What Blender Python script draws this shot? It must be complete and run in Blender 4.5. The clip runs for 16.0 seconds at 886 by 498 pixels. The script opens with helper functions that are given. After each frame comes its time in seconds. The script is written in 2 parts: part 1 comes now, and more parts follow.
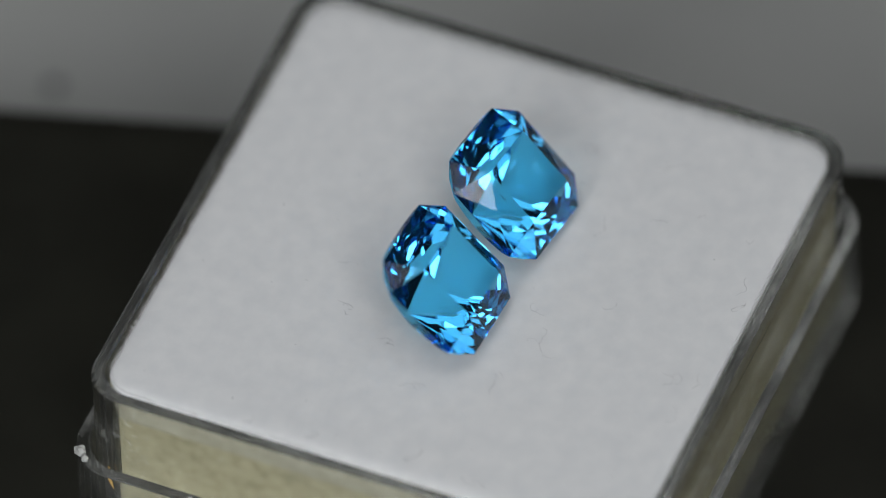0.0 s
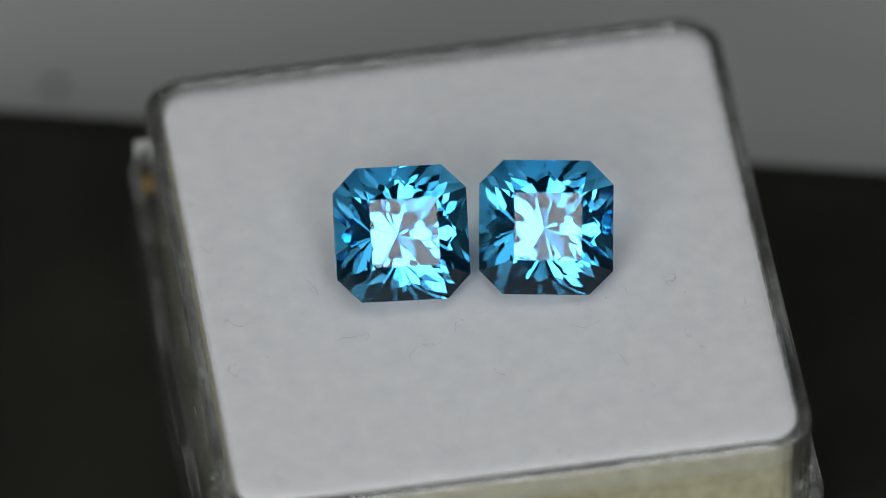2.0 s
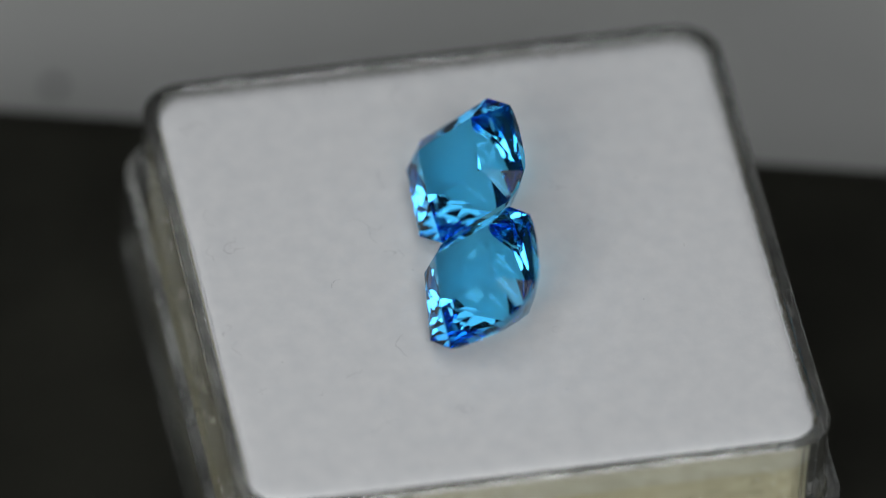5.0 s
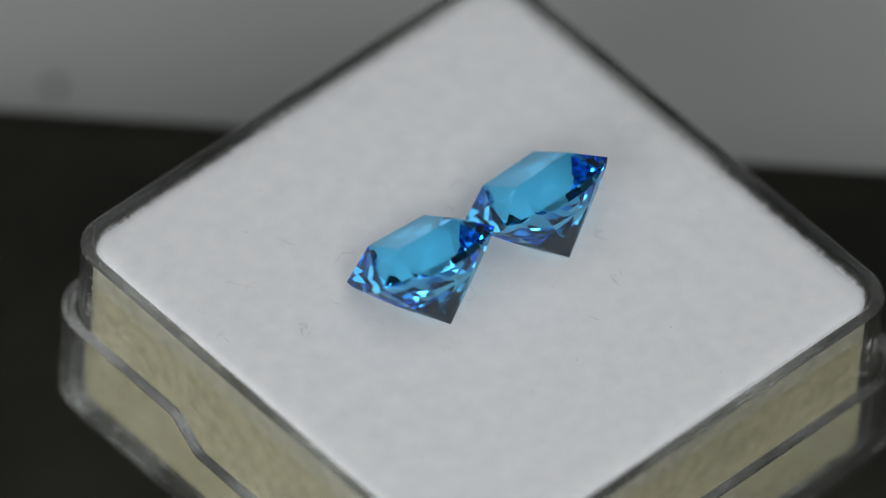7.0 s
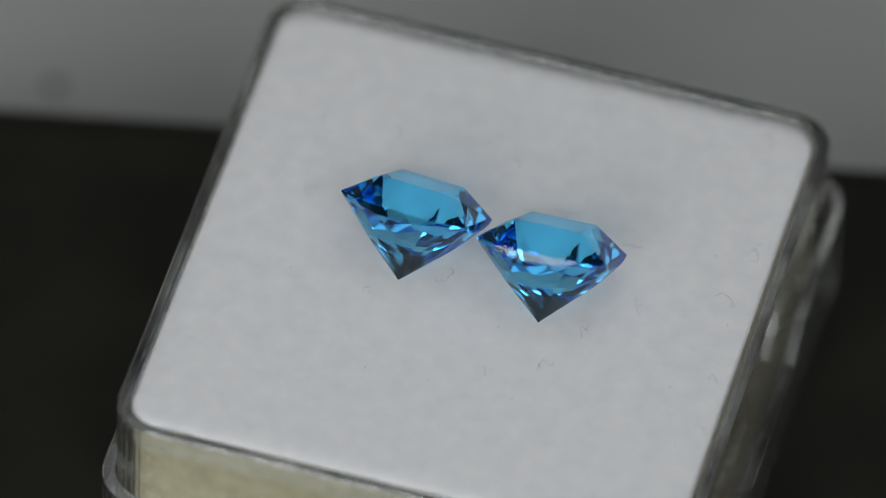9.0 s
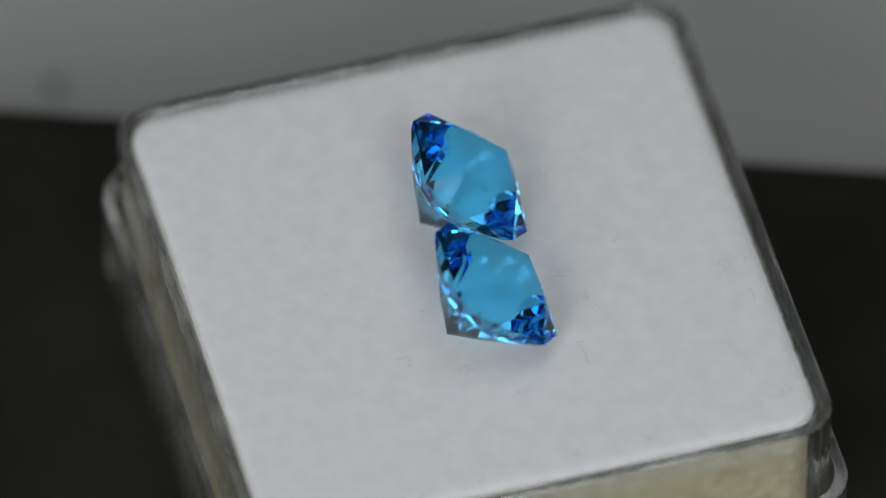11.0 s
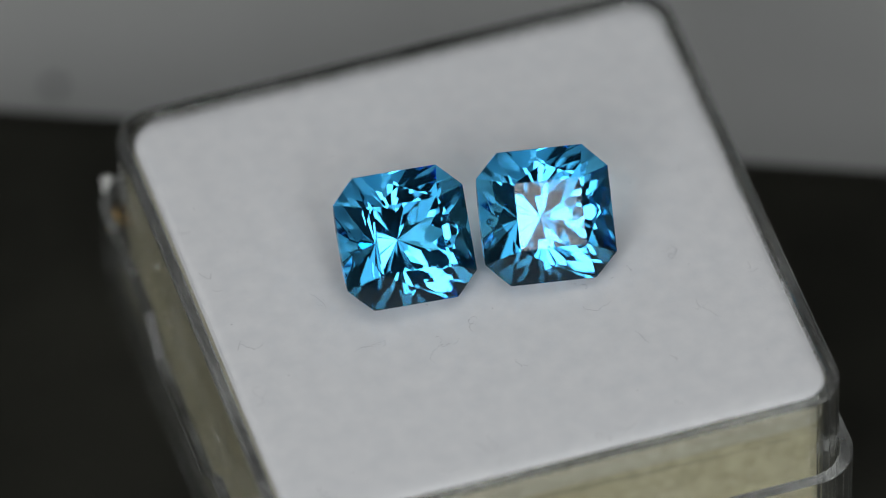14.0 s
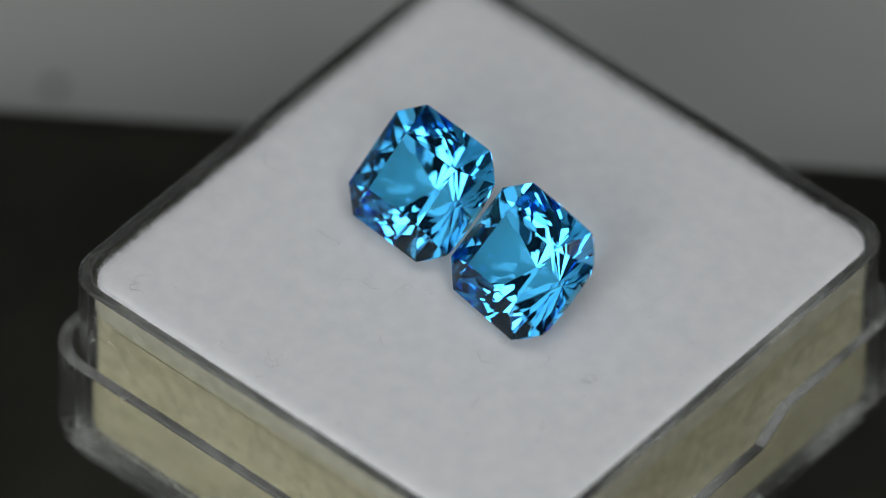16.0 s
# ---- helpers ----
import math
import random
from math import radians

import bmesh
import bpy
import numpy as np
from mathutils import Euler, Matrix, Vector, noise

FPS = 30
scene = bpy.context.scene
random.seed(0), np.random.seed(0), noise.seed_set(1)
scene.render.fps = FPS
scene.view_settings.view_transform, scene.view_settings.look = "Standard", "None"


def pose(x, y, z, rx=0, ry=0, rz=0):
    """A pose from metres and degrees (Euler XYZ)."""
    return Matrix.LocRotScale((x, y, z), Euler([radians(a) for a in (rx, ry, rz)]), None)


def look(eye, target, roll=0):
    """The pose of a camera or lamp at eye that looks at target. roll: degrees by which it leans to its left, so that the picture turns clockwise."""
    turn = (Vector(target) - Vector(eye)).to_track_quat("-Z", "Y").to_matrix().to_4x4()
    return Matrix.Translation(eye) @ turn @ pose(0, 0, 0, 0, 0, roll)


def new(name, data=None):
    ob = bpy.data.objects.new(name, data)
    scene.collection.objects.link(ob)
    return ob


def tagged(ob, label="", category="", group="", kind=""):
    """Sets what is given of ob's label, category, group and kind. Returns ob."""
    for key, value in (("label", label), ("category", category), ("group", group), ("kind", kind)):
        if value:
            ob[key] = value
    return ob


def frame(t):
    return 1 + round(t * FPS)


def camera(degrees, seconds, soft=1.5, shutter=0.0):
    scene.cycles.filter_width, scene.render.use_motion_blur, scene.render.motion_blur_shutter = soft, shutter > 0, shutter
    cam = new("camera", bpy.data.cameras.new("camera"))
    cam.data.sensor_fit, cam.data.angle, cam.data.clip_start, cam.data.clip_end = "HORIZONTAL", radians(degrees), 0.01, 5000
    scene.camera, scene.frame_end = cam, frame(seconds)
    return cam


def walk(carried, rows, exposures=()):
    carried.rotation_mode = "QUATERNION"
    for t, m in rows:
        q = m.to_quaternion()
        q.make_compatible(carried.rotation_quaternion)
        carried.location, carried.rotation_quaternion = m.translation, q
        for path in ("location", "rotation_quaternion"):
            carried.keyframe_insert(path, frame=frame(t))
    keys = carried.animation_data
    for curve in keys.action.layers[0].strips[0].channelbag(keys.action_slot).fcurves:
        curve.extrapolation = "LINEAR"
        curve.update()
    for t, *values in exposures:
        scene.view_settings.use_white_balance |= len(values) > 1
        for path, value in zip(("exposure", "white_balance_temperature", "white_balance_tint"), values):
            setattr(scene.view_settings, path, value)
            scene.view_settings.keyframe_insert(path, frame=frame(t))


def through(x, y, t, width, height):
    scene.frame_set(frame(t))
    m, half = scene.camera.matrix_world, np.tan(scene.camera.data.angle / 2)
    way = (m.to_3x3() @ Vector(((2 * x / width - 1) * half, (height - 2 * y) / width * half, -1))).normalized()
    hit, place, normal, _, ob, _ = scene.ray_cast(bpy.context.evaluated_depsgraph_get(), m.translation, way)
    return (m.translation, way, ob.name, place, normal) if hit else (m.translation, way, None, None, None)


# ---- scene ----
K = 0.001  # millimetres

# ---- the camera: a long macro lens on a stand, looking down at the box ----
ELEV, DIST, ROLL = radians(48.33), 548.6 * K, 1.316
FORWARD = Vector((0, math.cos(ELEV), -math.sin(ELEV)))
UP = Vector((0, math.sin(ELEV), math.cos(ELEV)))
EYE = Vector((-1.664 * K, 0, 0)) + UP * (0.793 * K) - FORWARD * DIST
cam = camera(4.49, 16.0, soft=0.65)
cam.data.dof.use_dof = True
# light goes to and fro many times inside the stones
scene.cycles.max_bounces, scene.cycles.glossy_bounces, scene.cycles.transmission_bounces = 32, 32, 32
cam.data.dof.focus_distance = DIST - 2 * K
cam.data.dof.aperture_fstop = 18.5
STAND = look(EYE, EYE + FORWARD, ROLL)
walk(cam, [(0.0, STAND), (16.0, STAND)], exposures=[(0.0, 0.0), (0.5, -0.06), (1.5, -0.1), (2.5, -0.08), (5.5, 0.02), (7.0, 0.16), (8.5, 0.0), (9.0, -0.04), (11.0, -0.01), (12.5, 0.0), (14.5, -0.05), (16.0, -0.03)])

# ---- light ----
world = bpy.data.worlds.new("room")
world.use_nodes = True
scene.world = world
wn, wl = world.node_tree.nodes, world.node_tree.links
bg = wn["Background"]
wtc = wn.new("ShaderNodeTexCoord")
wsep = wn.new("ShaderNodeSeparateXYZ")
wramp = wn.new("ShaderNodeValToRGB")
wl.new(wtc.outputs["Generated"], wsep.inputs[0])
wl.new(wsep.outputs["Z"], wramp.inputs[0])
wl.new(wramp.outputs[0], bg.inputs["Color"])
wramp.color_ramp.elements[0].position, wramp.color_ramp.elements[0].color = 0.0, (0.065, 0.065, 0.065, 1)
wramp.color_ramp.elements[1].position, wramp.color_ramp.elements[1].color = 0.55, (0.014, 0.014, 0.015, 1)
bg.inputs["Strength"].default_value = 1.0


def softbox(name, eye, target, w, h, watts, colour):
    lamp = bpy.data.lights.new(name, "AREA")
    lamp.shape, lamp.size, lamp.size_y, lamp.energy, lamp.color = "RECTANGLE", w, h, watts, colour
    ob = new(name, lamp)
    ob.matrix_world = look(eye, target)
    return ob


def towards(az, el, d):
    a, e = radians(az), radians(el)
    return (d * math.cos(a) * math.cos(e), d * math.sin(a) * math.cos(e), d * math.sin(e))


WHITE = (0.95, 0.976, 1.0)
softbox("right_panel_lamp", towards(-70, 44, 0.62), (0, 0, 0), 0.155, 0.235, 0.76, WHITE)
softbox("left_panel_lamp", towards(-114, 34, 0.62), (0, 0, 0), 0.25, 0.31, 1.48, WHITE)
softbox("overhead_panel_lamp", (0.02, -0.07, 0.62), (0, 0, 0), 0.54, 0.46, 1.02, WHITE)


# ---- materials ----
def material(name):
    m = bpy.data.materials.new(name)
    m.use_nodes = True
    return m, m.node_tree.nodes, m.node_tree.links, m.node_tree.nodes["Principled BSDF"]


def mottled(name, dark, light, scale, rough, bump=0.0, fine=0.0, detail=6, metal=0.0, spec=0.5):
    m, n, l, p = material(name)
    tc = n.new("ShaderNodeTexCoord")
    big = n.new("ShaderNodeTexNoise")
    big.inputs["Scale"].default_value, big.inputs["Detail"].default_value = scale, detail
    l.new(tc.outputs["Object"], big.inputs["Vector"])
    ramp = n.new("ShaderNodeValToRGB")
    ramp.color_ramp.elements[0].position, ramp.color_ramp.elements[0].color = 0.3, (*dark, 1)
    ramp.color_ramp.elements[1].position, ramp.color_ramp.elements[1].color = 0.7, (*light, 1)
    l.new(big.outputs["Fac"], ramp.inputs[0])
    l.new(ramp.outputs[0], p.inputs["Base Color"])
    p.inputs["Roughness"].default_value, p.inputs["Metallic"].default_value = rough, metal
    p.inputs["Specular IOR Level"].default_value = spec
    if bump:
        grain = n.new("ShaderNodeTexNoise")
        grain.inputs["Scale"].default_value, grain.inputs["Detail"].default_value = fine, 4
        l.new(tc.outputs["Object"], grain.inputs["Vector"])
        b = n.new("ShaderNodeBump")
        b.inputs["Strength"].default_value, b.inputs["Distance"].default_value = bump, 0.05 * K
        l.new(grain.outputs["Fac"], b.inputs["Height"])
        l.new(b.outputs[0], p.inputs["Normal"])
    return m


def clear(name, colour, ior, rough=0.0, scratches=0.0, dust=0.0):
    m, n, l, p = material(name)
    p.inputs["Base Color"].default_value = (*colour, 1)
    p.inputs["Transmission Weight"].default_value, p.inputs["IOR"].default_value = 1.0, ior
    p.inputs["Roughness"].default_value = rough
    if scratches:
        tc = n.new("ShaderNodeTexCoord")
        t = n.new("ShaderNodeTexNoise")
        t.inputs["Scale"].default_value, t.inputs["Detail"].default_value = 900, 8
        l.new(tc.outputs["Object"], t.inputs["Vector"])
        r = n.new("ShaderNodeMapRange")
        r.inputs["From Min"].default_value, r.inputs["From Max"].default_value = 0.45, 0.75
        r.inputs["To Min"].default_value, r.inputs["To Max"].default_value = rough, rough + scratches
        l.new(t.outputs["Fac"], r.inputs["Value"])
        l.new(r.outputs[0], p.inputs["Roughness"])
    if dust:
        d, mix, out = n.new("ShaderNodeBsdfDiffuse"), n.new("ShaderNodeMixShader"), n["Material Output"]
        d.inputs["Color"].default_value = (0.66, 0.67, 0.64, 1)
        sp = n.new("ShaderNodeTexNoise")
        sp.inputs["Scale"].default_value, sp.inputs["Detail"].default_value = 260, 10
        tc2 = n.new("ShaderNodeTexCoord")
        l.new(tc2.outputs["Object"], sp.inputs["Vector"])
        mr = n.new("ShaderNodeMapRange")
        mr.inputs["From Min"].default_value, mr.inputs["From Max"].default_value = 0.42, 0.78
        mr.inputs["To Min"].default_value, mr.inputs["To Max"].default_value = dust * 0.3, dust * 3.2
        l.new(sp.outputs["Fac"], mr.inputs["Value"])
        l.new(mr.outputs[0], mix.inputs[0])
        l.new(p.outputs[0], mix.inputs[1])
        l.new(d.outputs[0], mix.inputs[2])
        l.new(mix.outputs[0], out.inputs["Surface"])
    return m


M_PAD = mottled("white_fleece", (0.705, 0.708, 0.714), (0.768, 0.765, 0.764), 950, 0.95, 0.16, 7000, detail=12, spec=0.08)
M_HEM = mottled("grey_cream_fleece_hem", (0.31, 0.295, 0.225), (0.42, 0.402, 0.315), 1300, 0.95, 0.4, 7000, detail=12, spec=0.08)
M_CORE = mottled("cream_foam", (0.29, 0.266, 0.170), (0.41, 0.378, 0.252), 1500, 0.9, 0.5, 7000, detail=14, spec=0.1)
M_ACRYLIC = clear("clear_acrylic", (0.95, 0.96, 0.95), 1.49, 0.01, 0.08, 0.014)
M_RIM = clear("worn_acrylic_rim", (0.92, 0.93, 0.92), 1.49, 0.04, 0.2, 0.022)
M_EDGE = clear("worn_acrylic_edge", (0.95, 0.96, 0.95), 1.49, 0.05, 0.25, 0.045)
GEM_IOR = 1.65


def gem_glass():
    """Tinted stone: each pass and each inner reflection deepens the blue, while the outer polish stays white."""
    m = bpy.data.materials.new("blue_topaz")
    m.use_nodes = True
    n, l = m.node_tree.nodes, m.node_tree.links
    n.remove(n["Principled BSDF"])
    body, polish, fres, blend, tint = (n.new(k) for k in ("ShaderNodeBsdfRefraction", "ShaderNodeBsdfAnisotropic", "ShaderNodeFresnel", "ShaderNodeMixShader", "ShaderNodeValToRGB"))
    body.inputs["Color"].default_value, body.inputs["Roughness"].default_value, body.inputs["IOR"].default_value = (0.385, 0.80, 0.955, 1), 0.0, GEM_IOR
    fres.inputs["IOR"].default_value = GEM_IOR
    low, high = tint.color_ramp.elements
    low.position, low.color, high.position, high.color = 0.35, (0.6, 0.6, 0.61, 1), 0.8, (0.67, 0.86, 0.99, 1)
    polish.inputs["Roughness"].default_value = 0.0
    l.new(fres.outputs[0], tint.inputs[0])
    l.new(tint.outputs[0], polish.inputs["Color"])
    l.new(fres.outputs[0], blend.inputs[0])
    l.new(body.outputs[0], blend.inputs[1])
    l.new(polish.outputs[0], blend.inputs[2])
    l.new(blend.outputs[0], n["Material Output"].inputs["Surface"])
    return m


# diffuse grey paints in light refracted through the bottom bevel, besides some dust
M_FOOT = clear("pale_acrylic_foot", (0.95, 0.96, 0.95), 1.49, 0.12, 0.25, 0.15)
M_GEM = gem_glass()
M_BLACK = mottled("black_lacquer", (0.010, 0.010, 0.0075), (0.0175, 0.0175, 0.013), 120, 0.7, 0.2, 2500, spec=0.12)
M_GREY = mottled("grey_table_top", (0.335, 0.338, 0.324), (0.41, 0.413, 0.394), 40, 0.7, 0.2, 900, spec=0.2)
M_CRUMB = mottled("white_residue", (0.4, 0.4, 0.38), (0.6, 0.6, 0.57), 2000, 0.8)
M_DARK = mottled("dark_inclusion", (0.02, 0.025, 0.03), (0.05, 0.06, 0.07), 2000, 0.6)
M_SPECK = mottled("dark_speck", (0.004, 0.004, 0.004), (0.01, 0.01, 0.009), 3000, 0.8)
M_SEAM = mottled("dark_seam", (0.05, 0.046, 0.035), (0.11, 0.10, 0.075), 2000, 0.9)
M_ORANGE = mottled("orange_fibre", (0.36, 0.20, 0.04), (0.5, 0.3, 0.08), 3000, 0.8)
M_LINT = mottled("grey_lint", (0.15, 0.15, 0.155), (0.28, 0.28, 0.285), 900, 0.9)


# ---- mesh helpers ----
def mesh_of(bm, name, mat, smooth=False):
    me = bpy.data.meshes.new(name)
    bmesh.ops.recalc_face_normals(bm, faces=bm.faces[:])
    bm.to_mesh(me)
    bm.free()
    me.materials.append(mat)
    if smooth:
        for f in me.polygons:
            f.use_smooth = True
    return me


def part(name, bm, mat, parent, label="", smooth=False):
    ob = new(name, mesh_of(bm, name, mat, smooth))
    ob.parent = parent
    if label:
        tagged(ob, label)
    return ob


def outline(half, radius, steps=8):
    """A square with rounded corners, counter-clockwise, in millimetres."""
    pts = []
    for q in range(4):
        cx, cy = [(1, 1), (-1, 1), (-1, -1), (1, -1)][q]
        for s in range(steps + 1):
            a = math.pi / 2 * (q + s / steps)
            pts.append((0.99 * ((half - radius) * cx + radius * math.cos(a)), (half - radius) * cy + radius * math.sin(a)))
    return pts


def loft(bm, rings, close_first=False, close_last=False):
    """Skin rings of equal count; each ring is a list of (x, y, z) in millimetres."""
    made = [[bm.verts.new((x * K, y * K, z * K)) for x, y, z in ring] for ring in rings]
    for a, b in zip(made, made[1:]):
        for i in range(len(a)):
            j = (i + 1) % len(a)
            bm.faces.new((a[i], a[j], b[j], b[i]))
    if close_first:
        bm.faces.new(made[0][::-1])
    if close_last:
        bm.faces.new(made[-1])
    return made


def ring(half, radius, z):
    return [(x, y, z) for x, y in outline(half, radius)]


# ---- turning: everything on the turntable goes round together ----
RATE = -29.27  # degrees a second
SLIDE = [(0, 0.04, -0.07), (3, 0.0, -0.09), (6, -0.06, -0.05), (9, 0.03, -0.1), (11.4, 0.0, -0.08), (12.5, 0.03, 0.2), (14, 0.06, 0.21), (16, 0.0, 0.22)]


def turn(t):
    for (a, x0, y0), (b, x1, y1) in zip(SLIDE, SLIDE[1:]):
        if a <= t <= b:
            u = (t - a) / (b - a)
            return pose((x0 + (x1 - x0) * u) * K, (y0 + (y1 - y0) * u) * K, 0, 0, 0, 439.7 + RATE * t)


# the box stands a little askew on the turntable
BOX = pose(0.19 * K, 0.32 * K, 0, -1.715, -1.085, 0) @ pose(0, 0, 0, 0, 0, -11.2) @ pose(-0.12 * K, 0, 0)
BASE_Z = -11.3


def spin(thing, local):
    walk(thing, [(0.5 * i, turn(0.5 * i) @ local) for i in range(33)])


# ---- the support ----
def black_platform():
    bm = bmesh.new()
    rings = []
    for dz, out in [(-12, 0.6), (-2.6, 0.6), (-1.5, 0.35), (-0.7, -0.3), (-0.2, -1.2), (0, -2.4)]:
        rings.append([(-170, -240, BASE_Z + dz), (170, -240, BASE_Z + dz), (170, 8.3 + out, BASE_Z + dz), (-170, 30.2 + out, BASE_Z + dz)])
    loft(bm, rings, True, True)
    ob = new("platform", mesh_of(bm, "platform", M_BLACK, False))
    return tagged(ob, "matt black platform under the clear box", "platform", kind="structure")


black_platform()
bm = bmesh.new()
bmesh.ops.create_cube(bm, size=1.0)
bmesh.ops.scale(bm, verts=bm.verts, vec=(1.6, 1.2, 0.03))
bmesh.ops.translate(bm, verts=bm.verts, vec=(0, 0.2, (BASE_Z - 12) * K - 0.015))
tagged(new("table_top", mesh_of(bm, "table_top", M_GREY)), "plain light grey table top, out of focus", "table", kind="structure")

# added dark speck on the table behind, stands in for dust on the sensor
bm = bmesh.new()
bmesh.ops.create_icosphere(bm, subdivisions=2, radius=0.42 * K)
for v in bm.verts:
    v.co.z *= 0.6
    v.co.x *= 1.0 + 0.2 * math.sin(v.co.y * 9000)
seed = new("seed", mesh_of(bm, "seed", M_SPECK, True))
seed.location = (-22.03 * K, 32.27 * K, -23.06 * K)
tagged(seed, "small dark round speck added for a dust spot on the sensor", "speck")


# ---- the box ----
LEDGE, NOTCH, OFF, TRAY_OFF = -4.65, 1.45, -0.25, -0.1  # shell and tray sit a little off the middle of the pad


def dense(half, radius):
    """Outline with extra points along the straight sides, for the notches."""
    base = outline(half, radius)
    out = []
    for i, p in enumerate(base):
        q = base[(i + 1) % len(base)]
        out.append(p)
        d = math.hypot(q[0] - p[0], q[1] - p[1])
        if d > half:
            for u in (0.276, 0.348, 0.652, 0.724):
                out.append((p[0] + (q[0] - p[0]) * u, p[1] + (q[1] - p[1]) * u))
    return out


def tray(bm, half, radius, wall, top, floor_z, bottom, notch, soft=0.15):
    o, i = dense(half, radius), dense(half - wall, radius - wall * 0.6)

    def rim(pts, z):
        res = []
        for k, (x, y) in enumerate(pts):
            low = notch if (abs(x) > half * 0.99 - wall * 1.2 and abs(y) < half * 0.3) else 0
            res.append((x, y, z - low))
        return res

    def at(pts, z, s=1.0):
        return [(x * s, y * s, z) for x, y in pts]

    so = (half - soft) / half
    si = (half - wall + soft) / (half - wall)
    rings = [at(o, bottom, 1 - 0.9 / half), at(o, bottom + 0.3, 1 - 0.32 / half), at(o, bottom + 1.05), rim(o, top - soft),
             [(x * so, y * so, z) for x, y, z in rim(o, top)], [(x * si, y * si, z) for x, y, z in rim(i, top)],
             rim(i, top - soft), at(i, floor_z)]
    made = loft(bm, rings, True, True)
    worn, foot = {v for r in made[3:7] for v in r}, {v for r in made[:3] for v in r}
    for f in bm.faces:
        if len(f.verts) == 4 and all(v in worn for v in f.verts):
            f.material_index = 1
        elif all(v in foot for v in f.verts):
            f.material_index = 2


def gem_box():
    root = new("gem_box")
    bm = bmesh.new()
    tray(bm, 14.5, 2.05, 0.6, 0.22, -9.6, -10.1, 0, 0.12)
    bmesh.ops.translate(bm, verts=bm.verts, vec=(TRAY_OFF * K, 0, 0))
    part("tray", bm, M_ACRYLIC, root, "clear square inner tray with a rounded rim")
    bm = bmesh.new()
    tray(bm, 15.25, 2.4, 0.58, LEDGE, -10.2, BASE_Z, NOTCH, 0.05)
    bmesh.ops.translate(bm, verts=bm.verts, vec=(OFF * K, 0, 0))
    part("shell", bm, M_ACRYLIC, root, "clear outer shell with thumb notches")
    for ob in root.children:
        ob.visible_shadow = False
        ob.data.materials.append(M_EDGE if ob.name.startswith("shell") else M_RIM)
        ob.data.materials.append(M_FOOT)
    return tagged(root, "clear scratched acrylic gem box with thumb notches", "box")


def pad():
    root = new("foam_pad")
    bm = bmesh.new()
    h, r = 13.72, 1.5
    loft(bm, [ring(h - 0.12, r, -9.55), ring(h - 0.02, r, -9.1), ring(h - 0.02, r, -1.78)], True, True)
    part("core", bm, M_CORE, root, "cream yellowed foam core")
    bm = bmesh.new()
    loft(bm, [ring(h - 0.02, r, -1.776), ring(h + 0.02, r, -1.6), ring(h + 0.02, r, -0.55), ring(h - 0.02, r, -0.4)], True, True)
    part("hem", bm, M_HEM, root, "grey-cream hem of the fleece turned down over the foam")
    bm = bmesh.new()
    loft(bm, [ring(h, r, -0.395), ring(h, r, -0.3), ring(h - 0.06, r, -0.2), ring(h - 0.2, r, -0.1), ring(h - 0.45, r, -0.035), ring(h - 0.9, r, 0.0)], True, True)
    part("cover", bm, M_PAD, root, "fuzzy white fleece cover", True)
    return tagged(root, "white fleece pad with a cream foam core", "pad")


# ---- the gems ----
PAVILION, MAINS = 16, (43.4, 42.6)
SIDE_BREAK, CORNER_BREAK = 47.6, 45.7
A, C, TB, HC, HP = 3.25, 2.095, 1.635, 1.33, 3.672


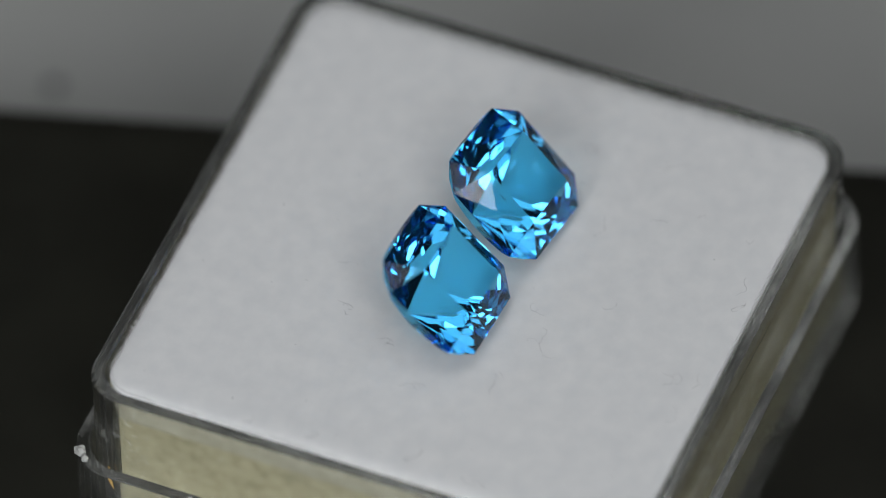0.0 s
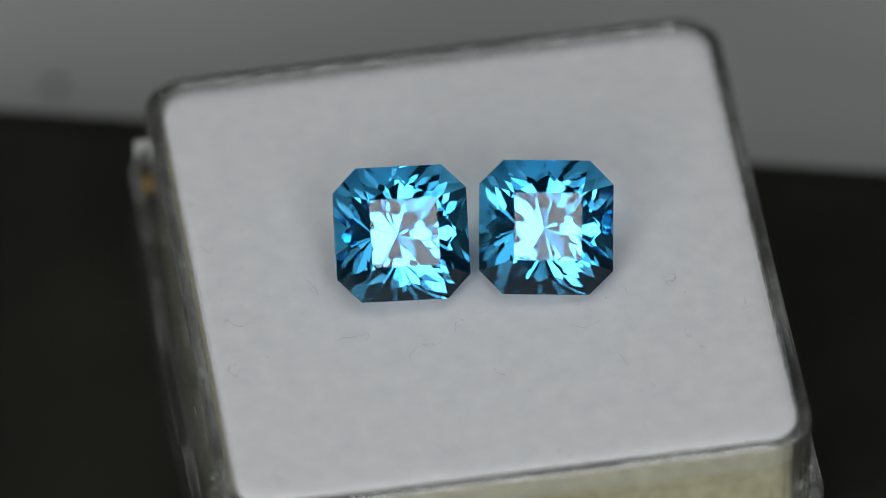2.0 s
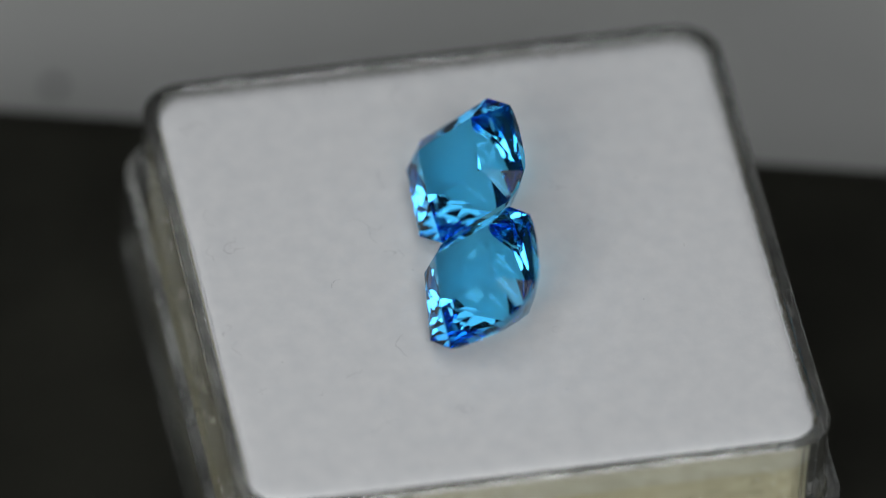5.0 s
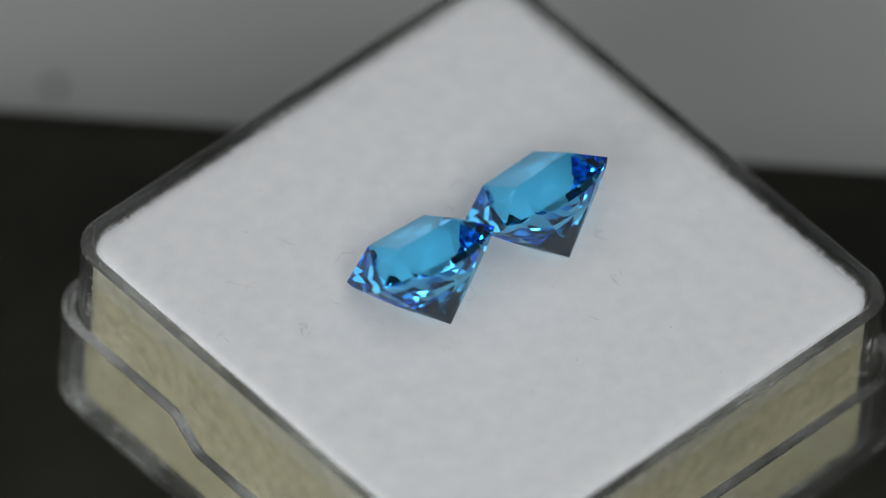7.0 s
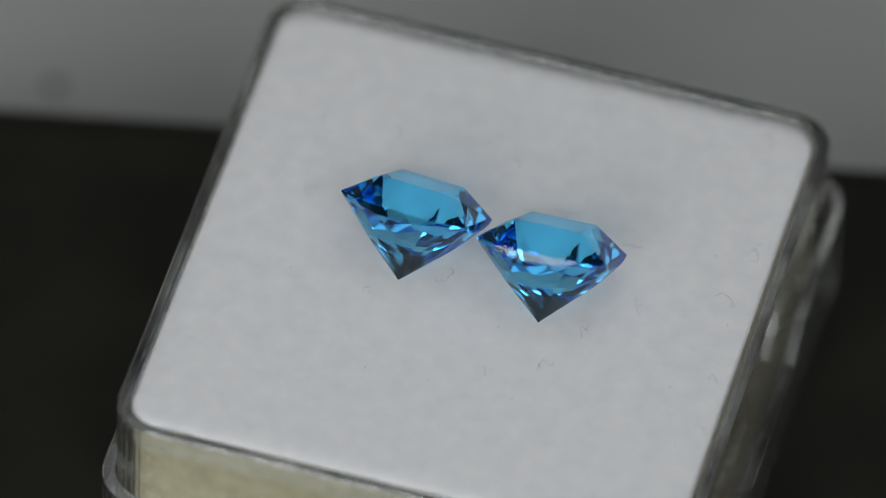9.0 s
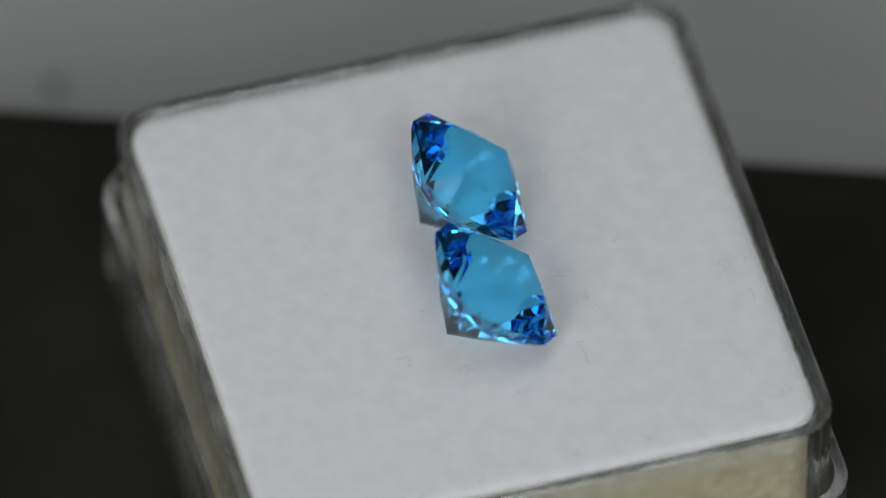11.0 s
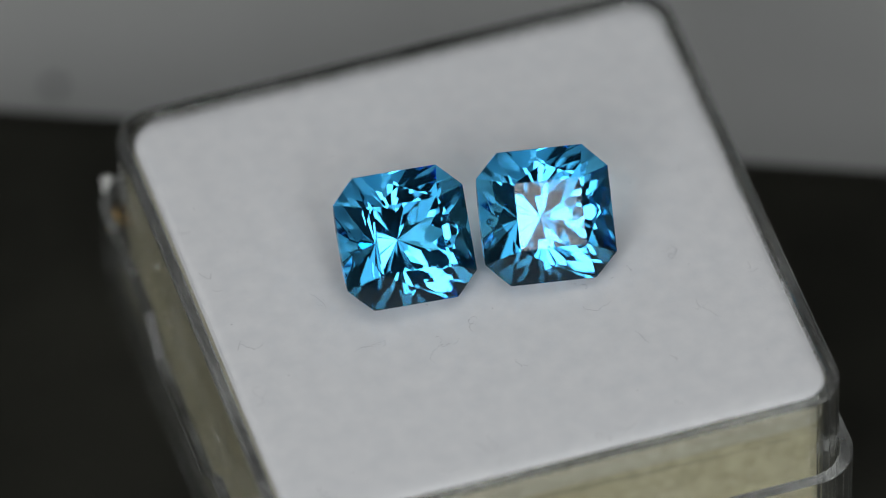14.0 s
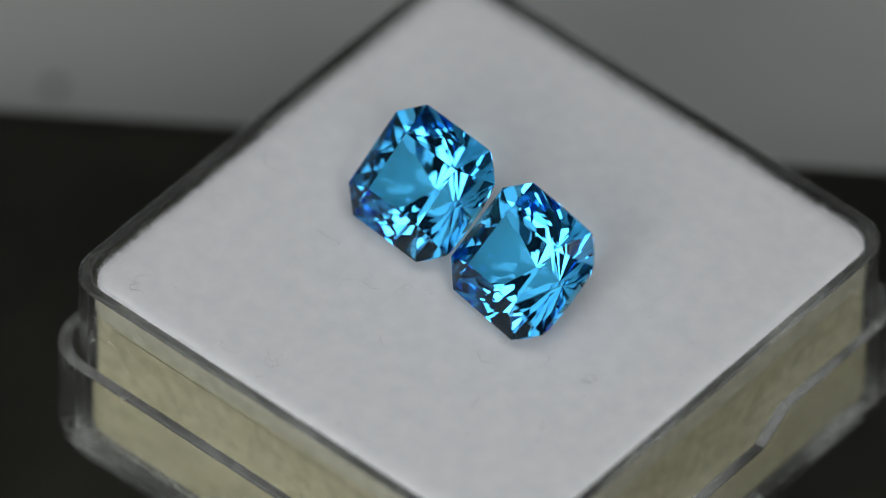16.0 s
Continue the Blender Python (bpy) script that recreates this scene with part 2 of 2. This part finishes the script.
def gem_meshes():
    """The faceted stone as the space behind all its ground planes, sorted into its named zones."""
    planes = []

    def grind(no, through):
        no = Vector(no).normalized()
        planes.append((*no, no.dot(Vector(through))))

    def cut(azimuth, angle, through):
        """A facet whose normal leans by angle from the axis; negative: on the pavilion."""
        a, t = radians(azimuth), radians(abs(angle))
        grind((math.cos(a) * math.sin(t), math.sin(a) * math.sin(t), math.cos(t) if angle >= 0 else -math.cos(t)), through)

    def flat(p, q, r):
        """A crown facet through three points."""
        no = (Vector(q) - Vector(p)).cross(Vector(r) - Vector(p))
        grind(no if no.z > 0 else -no, p)

    G, LOWER = 0.15, 0.28
    D = (A + C) / math.sqrt(2)
    cut(0, 0, (0, 0, HC))
    for q in range(4):
        a = 90 * q
        ca, sa = math.cos(radians(a)), math.sin(radians(a))
        cb, sb = math.cos(radians(a + 45)), math.sin(radians(a + 45))
        cut(a, 90, (A * ca, A * sa, 0))
        cut(a + 45, 90, (D * cb, D * sb, 0))
        side = Matrix.Rotation(radians(a), 3, "Z")
        g0, g1, t0, t1 = (side @ Vector(p) for p in ((A, -C, G), (A, C, G), (TB, -TB, HC), (TB, TB, HC)))
        slope = math.atan2(HC - G, A - TB)
        peak = (g0 + g1 + t0 + t1) / 4 + side @ Vector((math.sin(slope), 0, math.cos(slope))) * 0.11
        for p, r in ((g0, g1), (t1, t0), (g1, t1), (t0, g0)):
            flat(p, r, peak)
        cut(a + 45, math.degrees(math.atan2(HC - G, D - TB * math.sqrt(2))), (D * cb, D * sb, G))
        cut(a, -55, (A * ca, A * sa, -LOWER))
        cut(a + 45, -52, (D * cb, D * sb, -LOWER))
    for q in range(PAVILION):
        a = 360 / PAVILION * q
        cut(a, -MAINS[q % 2], (0, 0, -HP))
        b = a + 180 / PAVILION
        if q % 4 in (0, 3):
            cut(b, -SIDE_BREAK, (0, 0, -HP - 0.29))
        else:
            cut(b, -CORNER_BREAK, (0, 0, -HP - 0.18))

    P = np.array(planes)
    n = len(P)
    ia, ib, ic = np.array([(x, y, z) for x in range(n) for y in range(x) for z in range(y)]).T
    M = np.stack([P[ia, :3], P[ib, :3], P[ic, :3]], 1)
    ok = np.abs(np.linalg.det(M)) > 1e-6
    pts = np.linalg.solve(M[ok], np.stack([P[ia, 3], P[ib, 3], P[ic, 3]], 1)[ok][..., None])[..., 0]
    pts = pts[(pts @ P[:, :3].T <= P[:, 3] + 1e-5).all(1)]
    corners = np.zeros((0, 3))
    for p in pts:
        if not len(corners) or np.min(np.linalg.norm(corners - p, axis=1)) > 3e-4:
            corners = np.vstack([corners, p])
    zones = {"table": [], "crown": [], "girdle": [], "pavilion": []}
    for no in P:
        on = np.where(np.abs(corners @ no[:3] - no[3]) < 5e-4)[0]
        if len(on) < 3:
            continue
        c, u = corners[on].mean(0), corners[on[0]] - corners[on].mean(0)
        v = np.cross(no[:3], u)
        rel = corners[on] - c
        order = on[np.argsort(np.arctan2(rel @ v / np.linalg.norm(v), rel @ u / np.linalg.norm(u)))]
        zones["table" if no[2] > 0.99 else "girdle" if abs(no[2]) < 0.02 else "crown" if no[2] > 0 else "pavilion"].append(order)
    made = []
    for zone, faces in zones.items():
        used = sorted({int(k) for f in faces for k in f})
        place = {k: m for m, k in enumerate(used)}
        me = bpy.data.meshes.new(zone)
        me.from_pydata([tuple(corners[k] * K) for k in used], [], [[place[int(k)] for k in f] for f in faces])
        me.materials.append(M_GEM)
        made.append((zone, me))
    return made


GEM_MESHES = gem_meshes()


def axis_pose(r, p):
    v = Vector(r)
    return Matrix.Translation(Vector(p) * K) @ Matrix.Rotation(v.length, 4, v.normalized())


S = 0.5486
GEM_POSES = [axis_pose((0.69568, -0.033198, -0.237058), (-6.58154 * S, 1.70758 * S, 5.13416 * S)),
             axis_pose((0.692444, -0.07595, -0.318306), (5.678586 * S, -1.913093 * S, 5.21817 * S))]


def gem():
    ob = new("gemstone")
    for zone, me in GEM_MESHES:
        piece = new(zone, me)
        piece.parent = ob
        piece.visible_shadow = zone in ("girdle", "crown")
    return tagged(ob, "faceted sky-blue square gemstone with cut corners", "gemstone", "pair of blue gems")


def strand(bm, pts, r, sides=4):
    """A thin thread through the points, in millimetres."""
    rings = []
    for k, p in enumerate(pts):
        d = (Vector(pts[min(k + 1, len(pts) - 1)]) - Vector(pts[max(k - 1, 0)])).normalized()
        u = d.cross(Vector((0.1, 0.2, 1))).normalized()
        v = d.cross(u)
        rr = r * (1 - 0.5 * abs(2 * k / (len(pts) - 1) - 1))
        rings.append([Vector(p) + u * rr * math.cos(a) + v * rr * math.sin(a) for a in [2 * math.pi * q / sides for q in range(sides)]])
    loft(bm, rings, True, True)


LINT = [(-12.6, -1.8), (-6.4, -3.8), (-1.7, -4.5), (-3.4, -4.9), (-8.1, -0.7), (9.6, -6.4), (6.1, -7.8), (-12.4, -5.7), (9.1, -3.0),
        (4.1, -3.6), (5.4, -4.8), (-4.8, 4.7), (-1.5, -4.0), (-0.1, -7.0), (-2.3, -13.0), (2.3, -13.0), (-12.5, 2.7), (-12.8, 1.8),
        (-8.5, 0.3), (6.9, -9.1), (6.5, -11.8), (6.6, -2.6), (1.5, 1.1), (-2.0, 5.3), (-5.3, -12.9), (12.3, -5.1), (4.7, 3.1),
        (-6.1, 1.8), (-13.2, 6.6), (-11.4, -12.3), (-11.5, -12.9), (4.1, -12.6), (-3.5, -11.7)]


def lint():
    """Loose curled fibres lying on the fleece."""
    rnd = random.Random(5)
    bm = bmesh.new()
    for x, y in LINT:
        for _ in range(rnd.choice((1, 1, 2, 3))):
            a, n, step = rnd.uniform(0, 6.3), rnd.randint(8, 22), rnd.uniform(0.04, 0.085)
            bend = rnd.uniform(-0.28, 0.28)
            px, py, pts = x + rnd.uniform(-0.2, 0.2), y + rnd.uniform(-0.2, 0.2), []
            for k in range(n):
                pts.append((px, py, 0.03 + 0.03 * math.sin(k)))
                a += bend + rnd.uniform(-0.55, 0.55)
                px, py = max(-13.3, min(13.3, px + step * math.cos(a))), max(-13.3, min(13.3, py + step * math.sin(a)))
            strand(bm, pts, rnd.uniform(0.004, 0.0075))
    for _ in range(30):
        x, y, a = rnd.uniform(-13, 13), rnd.uniform(-13, 13), rnd.uniform(0, 6.3)
        strand(bm, [(x, y, 0.02), (x + 0.05 * math.cos(a), y + 0.05 * math.sin(a), 0.035), (x + 0.1 * math.cos(a + 1), y + 0.1 * math.sin(a + 1), 0.02)], 0.009)
    return tagged(new("lint", mesh_of(bm, "lint", M_LINT)), "loose dark curled lint fibres lying on the white fleece", "lint", kind="stuff")


def fuzz(parent):
    """Short pile that stands up along the edge and over the face of the fleece."""
    rnd = random.Random(11)
    verts, faces = [], []

    def hair(x, y, z, dx, dy, dz, w):
        i = len(verts)
        sx, sy = -dy, dx
        k = w / (math.hypot(sx, sy) or 1)
        verts.extend([((x + sx * k) * K, (y + sy * k) * K, z * K), ((x - sx * k) * K, (y - sy * k) * K, z * K), (x * K, y * K, (z + w) * K),
                      ((x + dx) * K, (y + dy) * K, (z + dz) * K)])
        faces.extend([(i, i + 1, i + 3), (i + 1, i + 2, i + 3), (i + 2, i, i + 3)])

    rim = outline(13.66, 1.5, 8)
    for p, q in zip(rim, rim[1:] + rim[:1]):
        d = math.hypot(q[0] - p[0], q[1] - p[1])
        for _ in range(int(d * 70)):
            u = rnd.random()
            x, y = p[0] + (q[0] - p[0]) * u, p[1] + (q[1] - p[1]) * u
            nx, ny = (q[1] - p[1]) / d, -(q[0] - p[0]) / d
            m, sl = rnd.uniform(0.05, 0.24) + 0.2 * rnd.random() ** 4, rnd.uniform(-0.15, 0.15)
            hair(x - nx * 0.06, y - ny * 0.06, rnd.uniform(-0.32, -0.16), nx * m - ny * sl, ny * m + nx * sl, rnd.uniform(0.08, 0.34), 0.011)
    for _ in range(9000):
        a, m = rnd.uniform(0, 6.3), rnd.uniform(0.05, 0.16)
        hair(rnd.uniform(-13.2, 13.2), rnd.uniform(-13.2, 13.2), -0.012, m * math.cos(a), m * math.sin(a), rnd.uniform(0.01, 0.05), 0.012)
    me = bpy.data.meshes.new("nap")
    me.from_pydata(verts, [], faces)
    me.materials.append(M_PAD)
    ob = new("nap", me)
    ob.parent = parent
    return tagged(ob, "short white fibres of the fleece", kind="stuff")


def chip(parent):
    """Crumb of white residue stuck on the shell's corner."""
    rnd = random.Random(3)
    bm = bmesh.new()
    for x, y, z, r in ((-14.62, 14.45, -4.2, 0.28), (-14.45, 14.7, -4.45, 0.22), (-14.75, 14.2, -4.5, 0.2)):
        made = bmesh.ops.create_icosphere(bm, subdivisions=2, radius=r * K)
        for v in made["verts"]:
            v.co *= rnd.uniform(0.6, 1.2)
            v.co += Vector((x, y, z)) * K
    part("residue", bm, M_CRUMB, parent, "crumb of white residue on the corner")


def fibre(parent):
    """Orange fibre caught between the tray and the shell near one corner."""
    bm = bmesh.new()
    strand(bm, [(-14.61, 13.05 - 0.04 * k, -4.75 - 0.13 * k) for k in range(10)], 0.07, 5)
    part("fibre", bm, M_ORANGE, parent, "short orange fibre caught in the gap")


def crease(parent):
    """Dark seam along one side of the foam, seen through the wall of the box."""
    rnd = random.Random(8)
    bm = bmesh.new()
    for x0, x1, z0, z1 in ((-11.6, -4.8, -1.92, -1.95), (-4.7, 9.9, -1.95, -2.42), (10.1, 11.4, -2.24, -2.36)):
        n = int((x1 - x0) * 3)
        strand(bm, [(x0 + (x1 - x0) * k / n, -13.705, z0 + (z1 - z0) * k / n + rnd.uniform(-0.025, 0.025)) for k in range(n + 1)], 0.028)
    part("crease", bm, M_SEAM, parent, "thin dark crease in the foam side")


def grime(parent):
    """Fine scratches and specks of dirt on the worn corners and walls of the acrylic."""
    rnd = random.Random(21)
    bm = bmesh.new()
    for _ in range(190):
        side, end = rnd.randrange(4), rnd.choice((-1, 1))
        u = end * (12.4 - rnd.random() ** 2 * rnd.choice((2.5, 2.5, 9.0)))
        z, a, n = rnd.uniform(-4.2, -0.4), rnd.uniform(0, 6.3), rnd.randint(2, 5)
        pts = []
        for k in range(n):
            x, y = u * (0.99 if side % 2 == 0 else 1), 14.515 * (0.99 if side % 2 else 1)
            p = Vector((x, -y, z)) if side % 2 == 0 else Vector((y, u, z))
            pts.append(p if side < 2 else Vector((-p.x, -p.y, p.z)))
            a += rnd.uniform(-0.6, 0.6)
            u, z = u + 0.12 * math.cos(a), min(-0.1, z + 0.12 * math.sin(a))
        strand(bm, pts, rnd.uniform(0.006, 0.014), 3)
    bmesh.ops.translate(bm, verts=bm.verts, vec=(TRAY_OFF * K, 0, 0))
    ob = part("grime", bm, M_CRUMB, parent)
    tagged(ob, "fine scratches and specks of dirt", kind="stuff")


def inclusion(parent):
    """Small dark feather at the surface of the crown."""
    rnd = random.Random(2)
    bm = bmesh.new()
    c = Vector((-1.918, 0.30, 1.165))
    down = Vector((-0.79, 0, -0.613))
    for k in range(9):
        p = c + Vector((0, 0.045 * (k - 4), 0)) + down * rnd.uniform(-0.05, 0.05)
        a = rnd.uniform(-1, 1)
        e = Vector((0, 0.06 * math.cos(a), 0)) + down * 0.06 * math.sin(a)
        strand(bm, [p - e, p, p + e], 0.012)
    part("inclusion", bm, M_DARK, parent, "tiny dark feather inclusion")


BOX_OB, PAD_OB, GEM_A, GEM_B, LINT_OB = gem_box(), pad(), gem(), gem(), lint()
inclusion(GEM_B)
chip(BOX_OB)
grime(BOX_OB)
fibre(BOX_OB)
crease(PAD_OB)
fuzz(PAD_OB)


# ---- everything that turns ----
def motions():
    spin(BOX_OB, BOX)
    spin(PAD_OB, BOX)
    spin(LINT_OB, BOX)
    spin(GEM_A, GEM_POSES[0])
    spin(GEM_B, GEM_POSES[1])


motions()
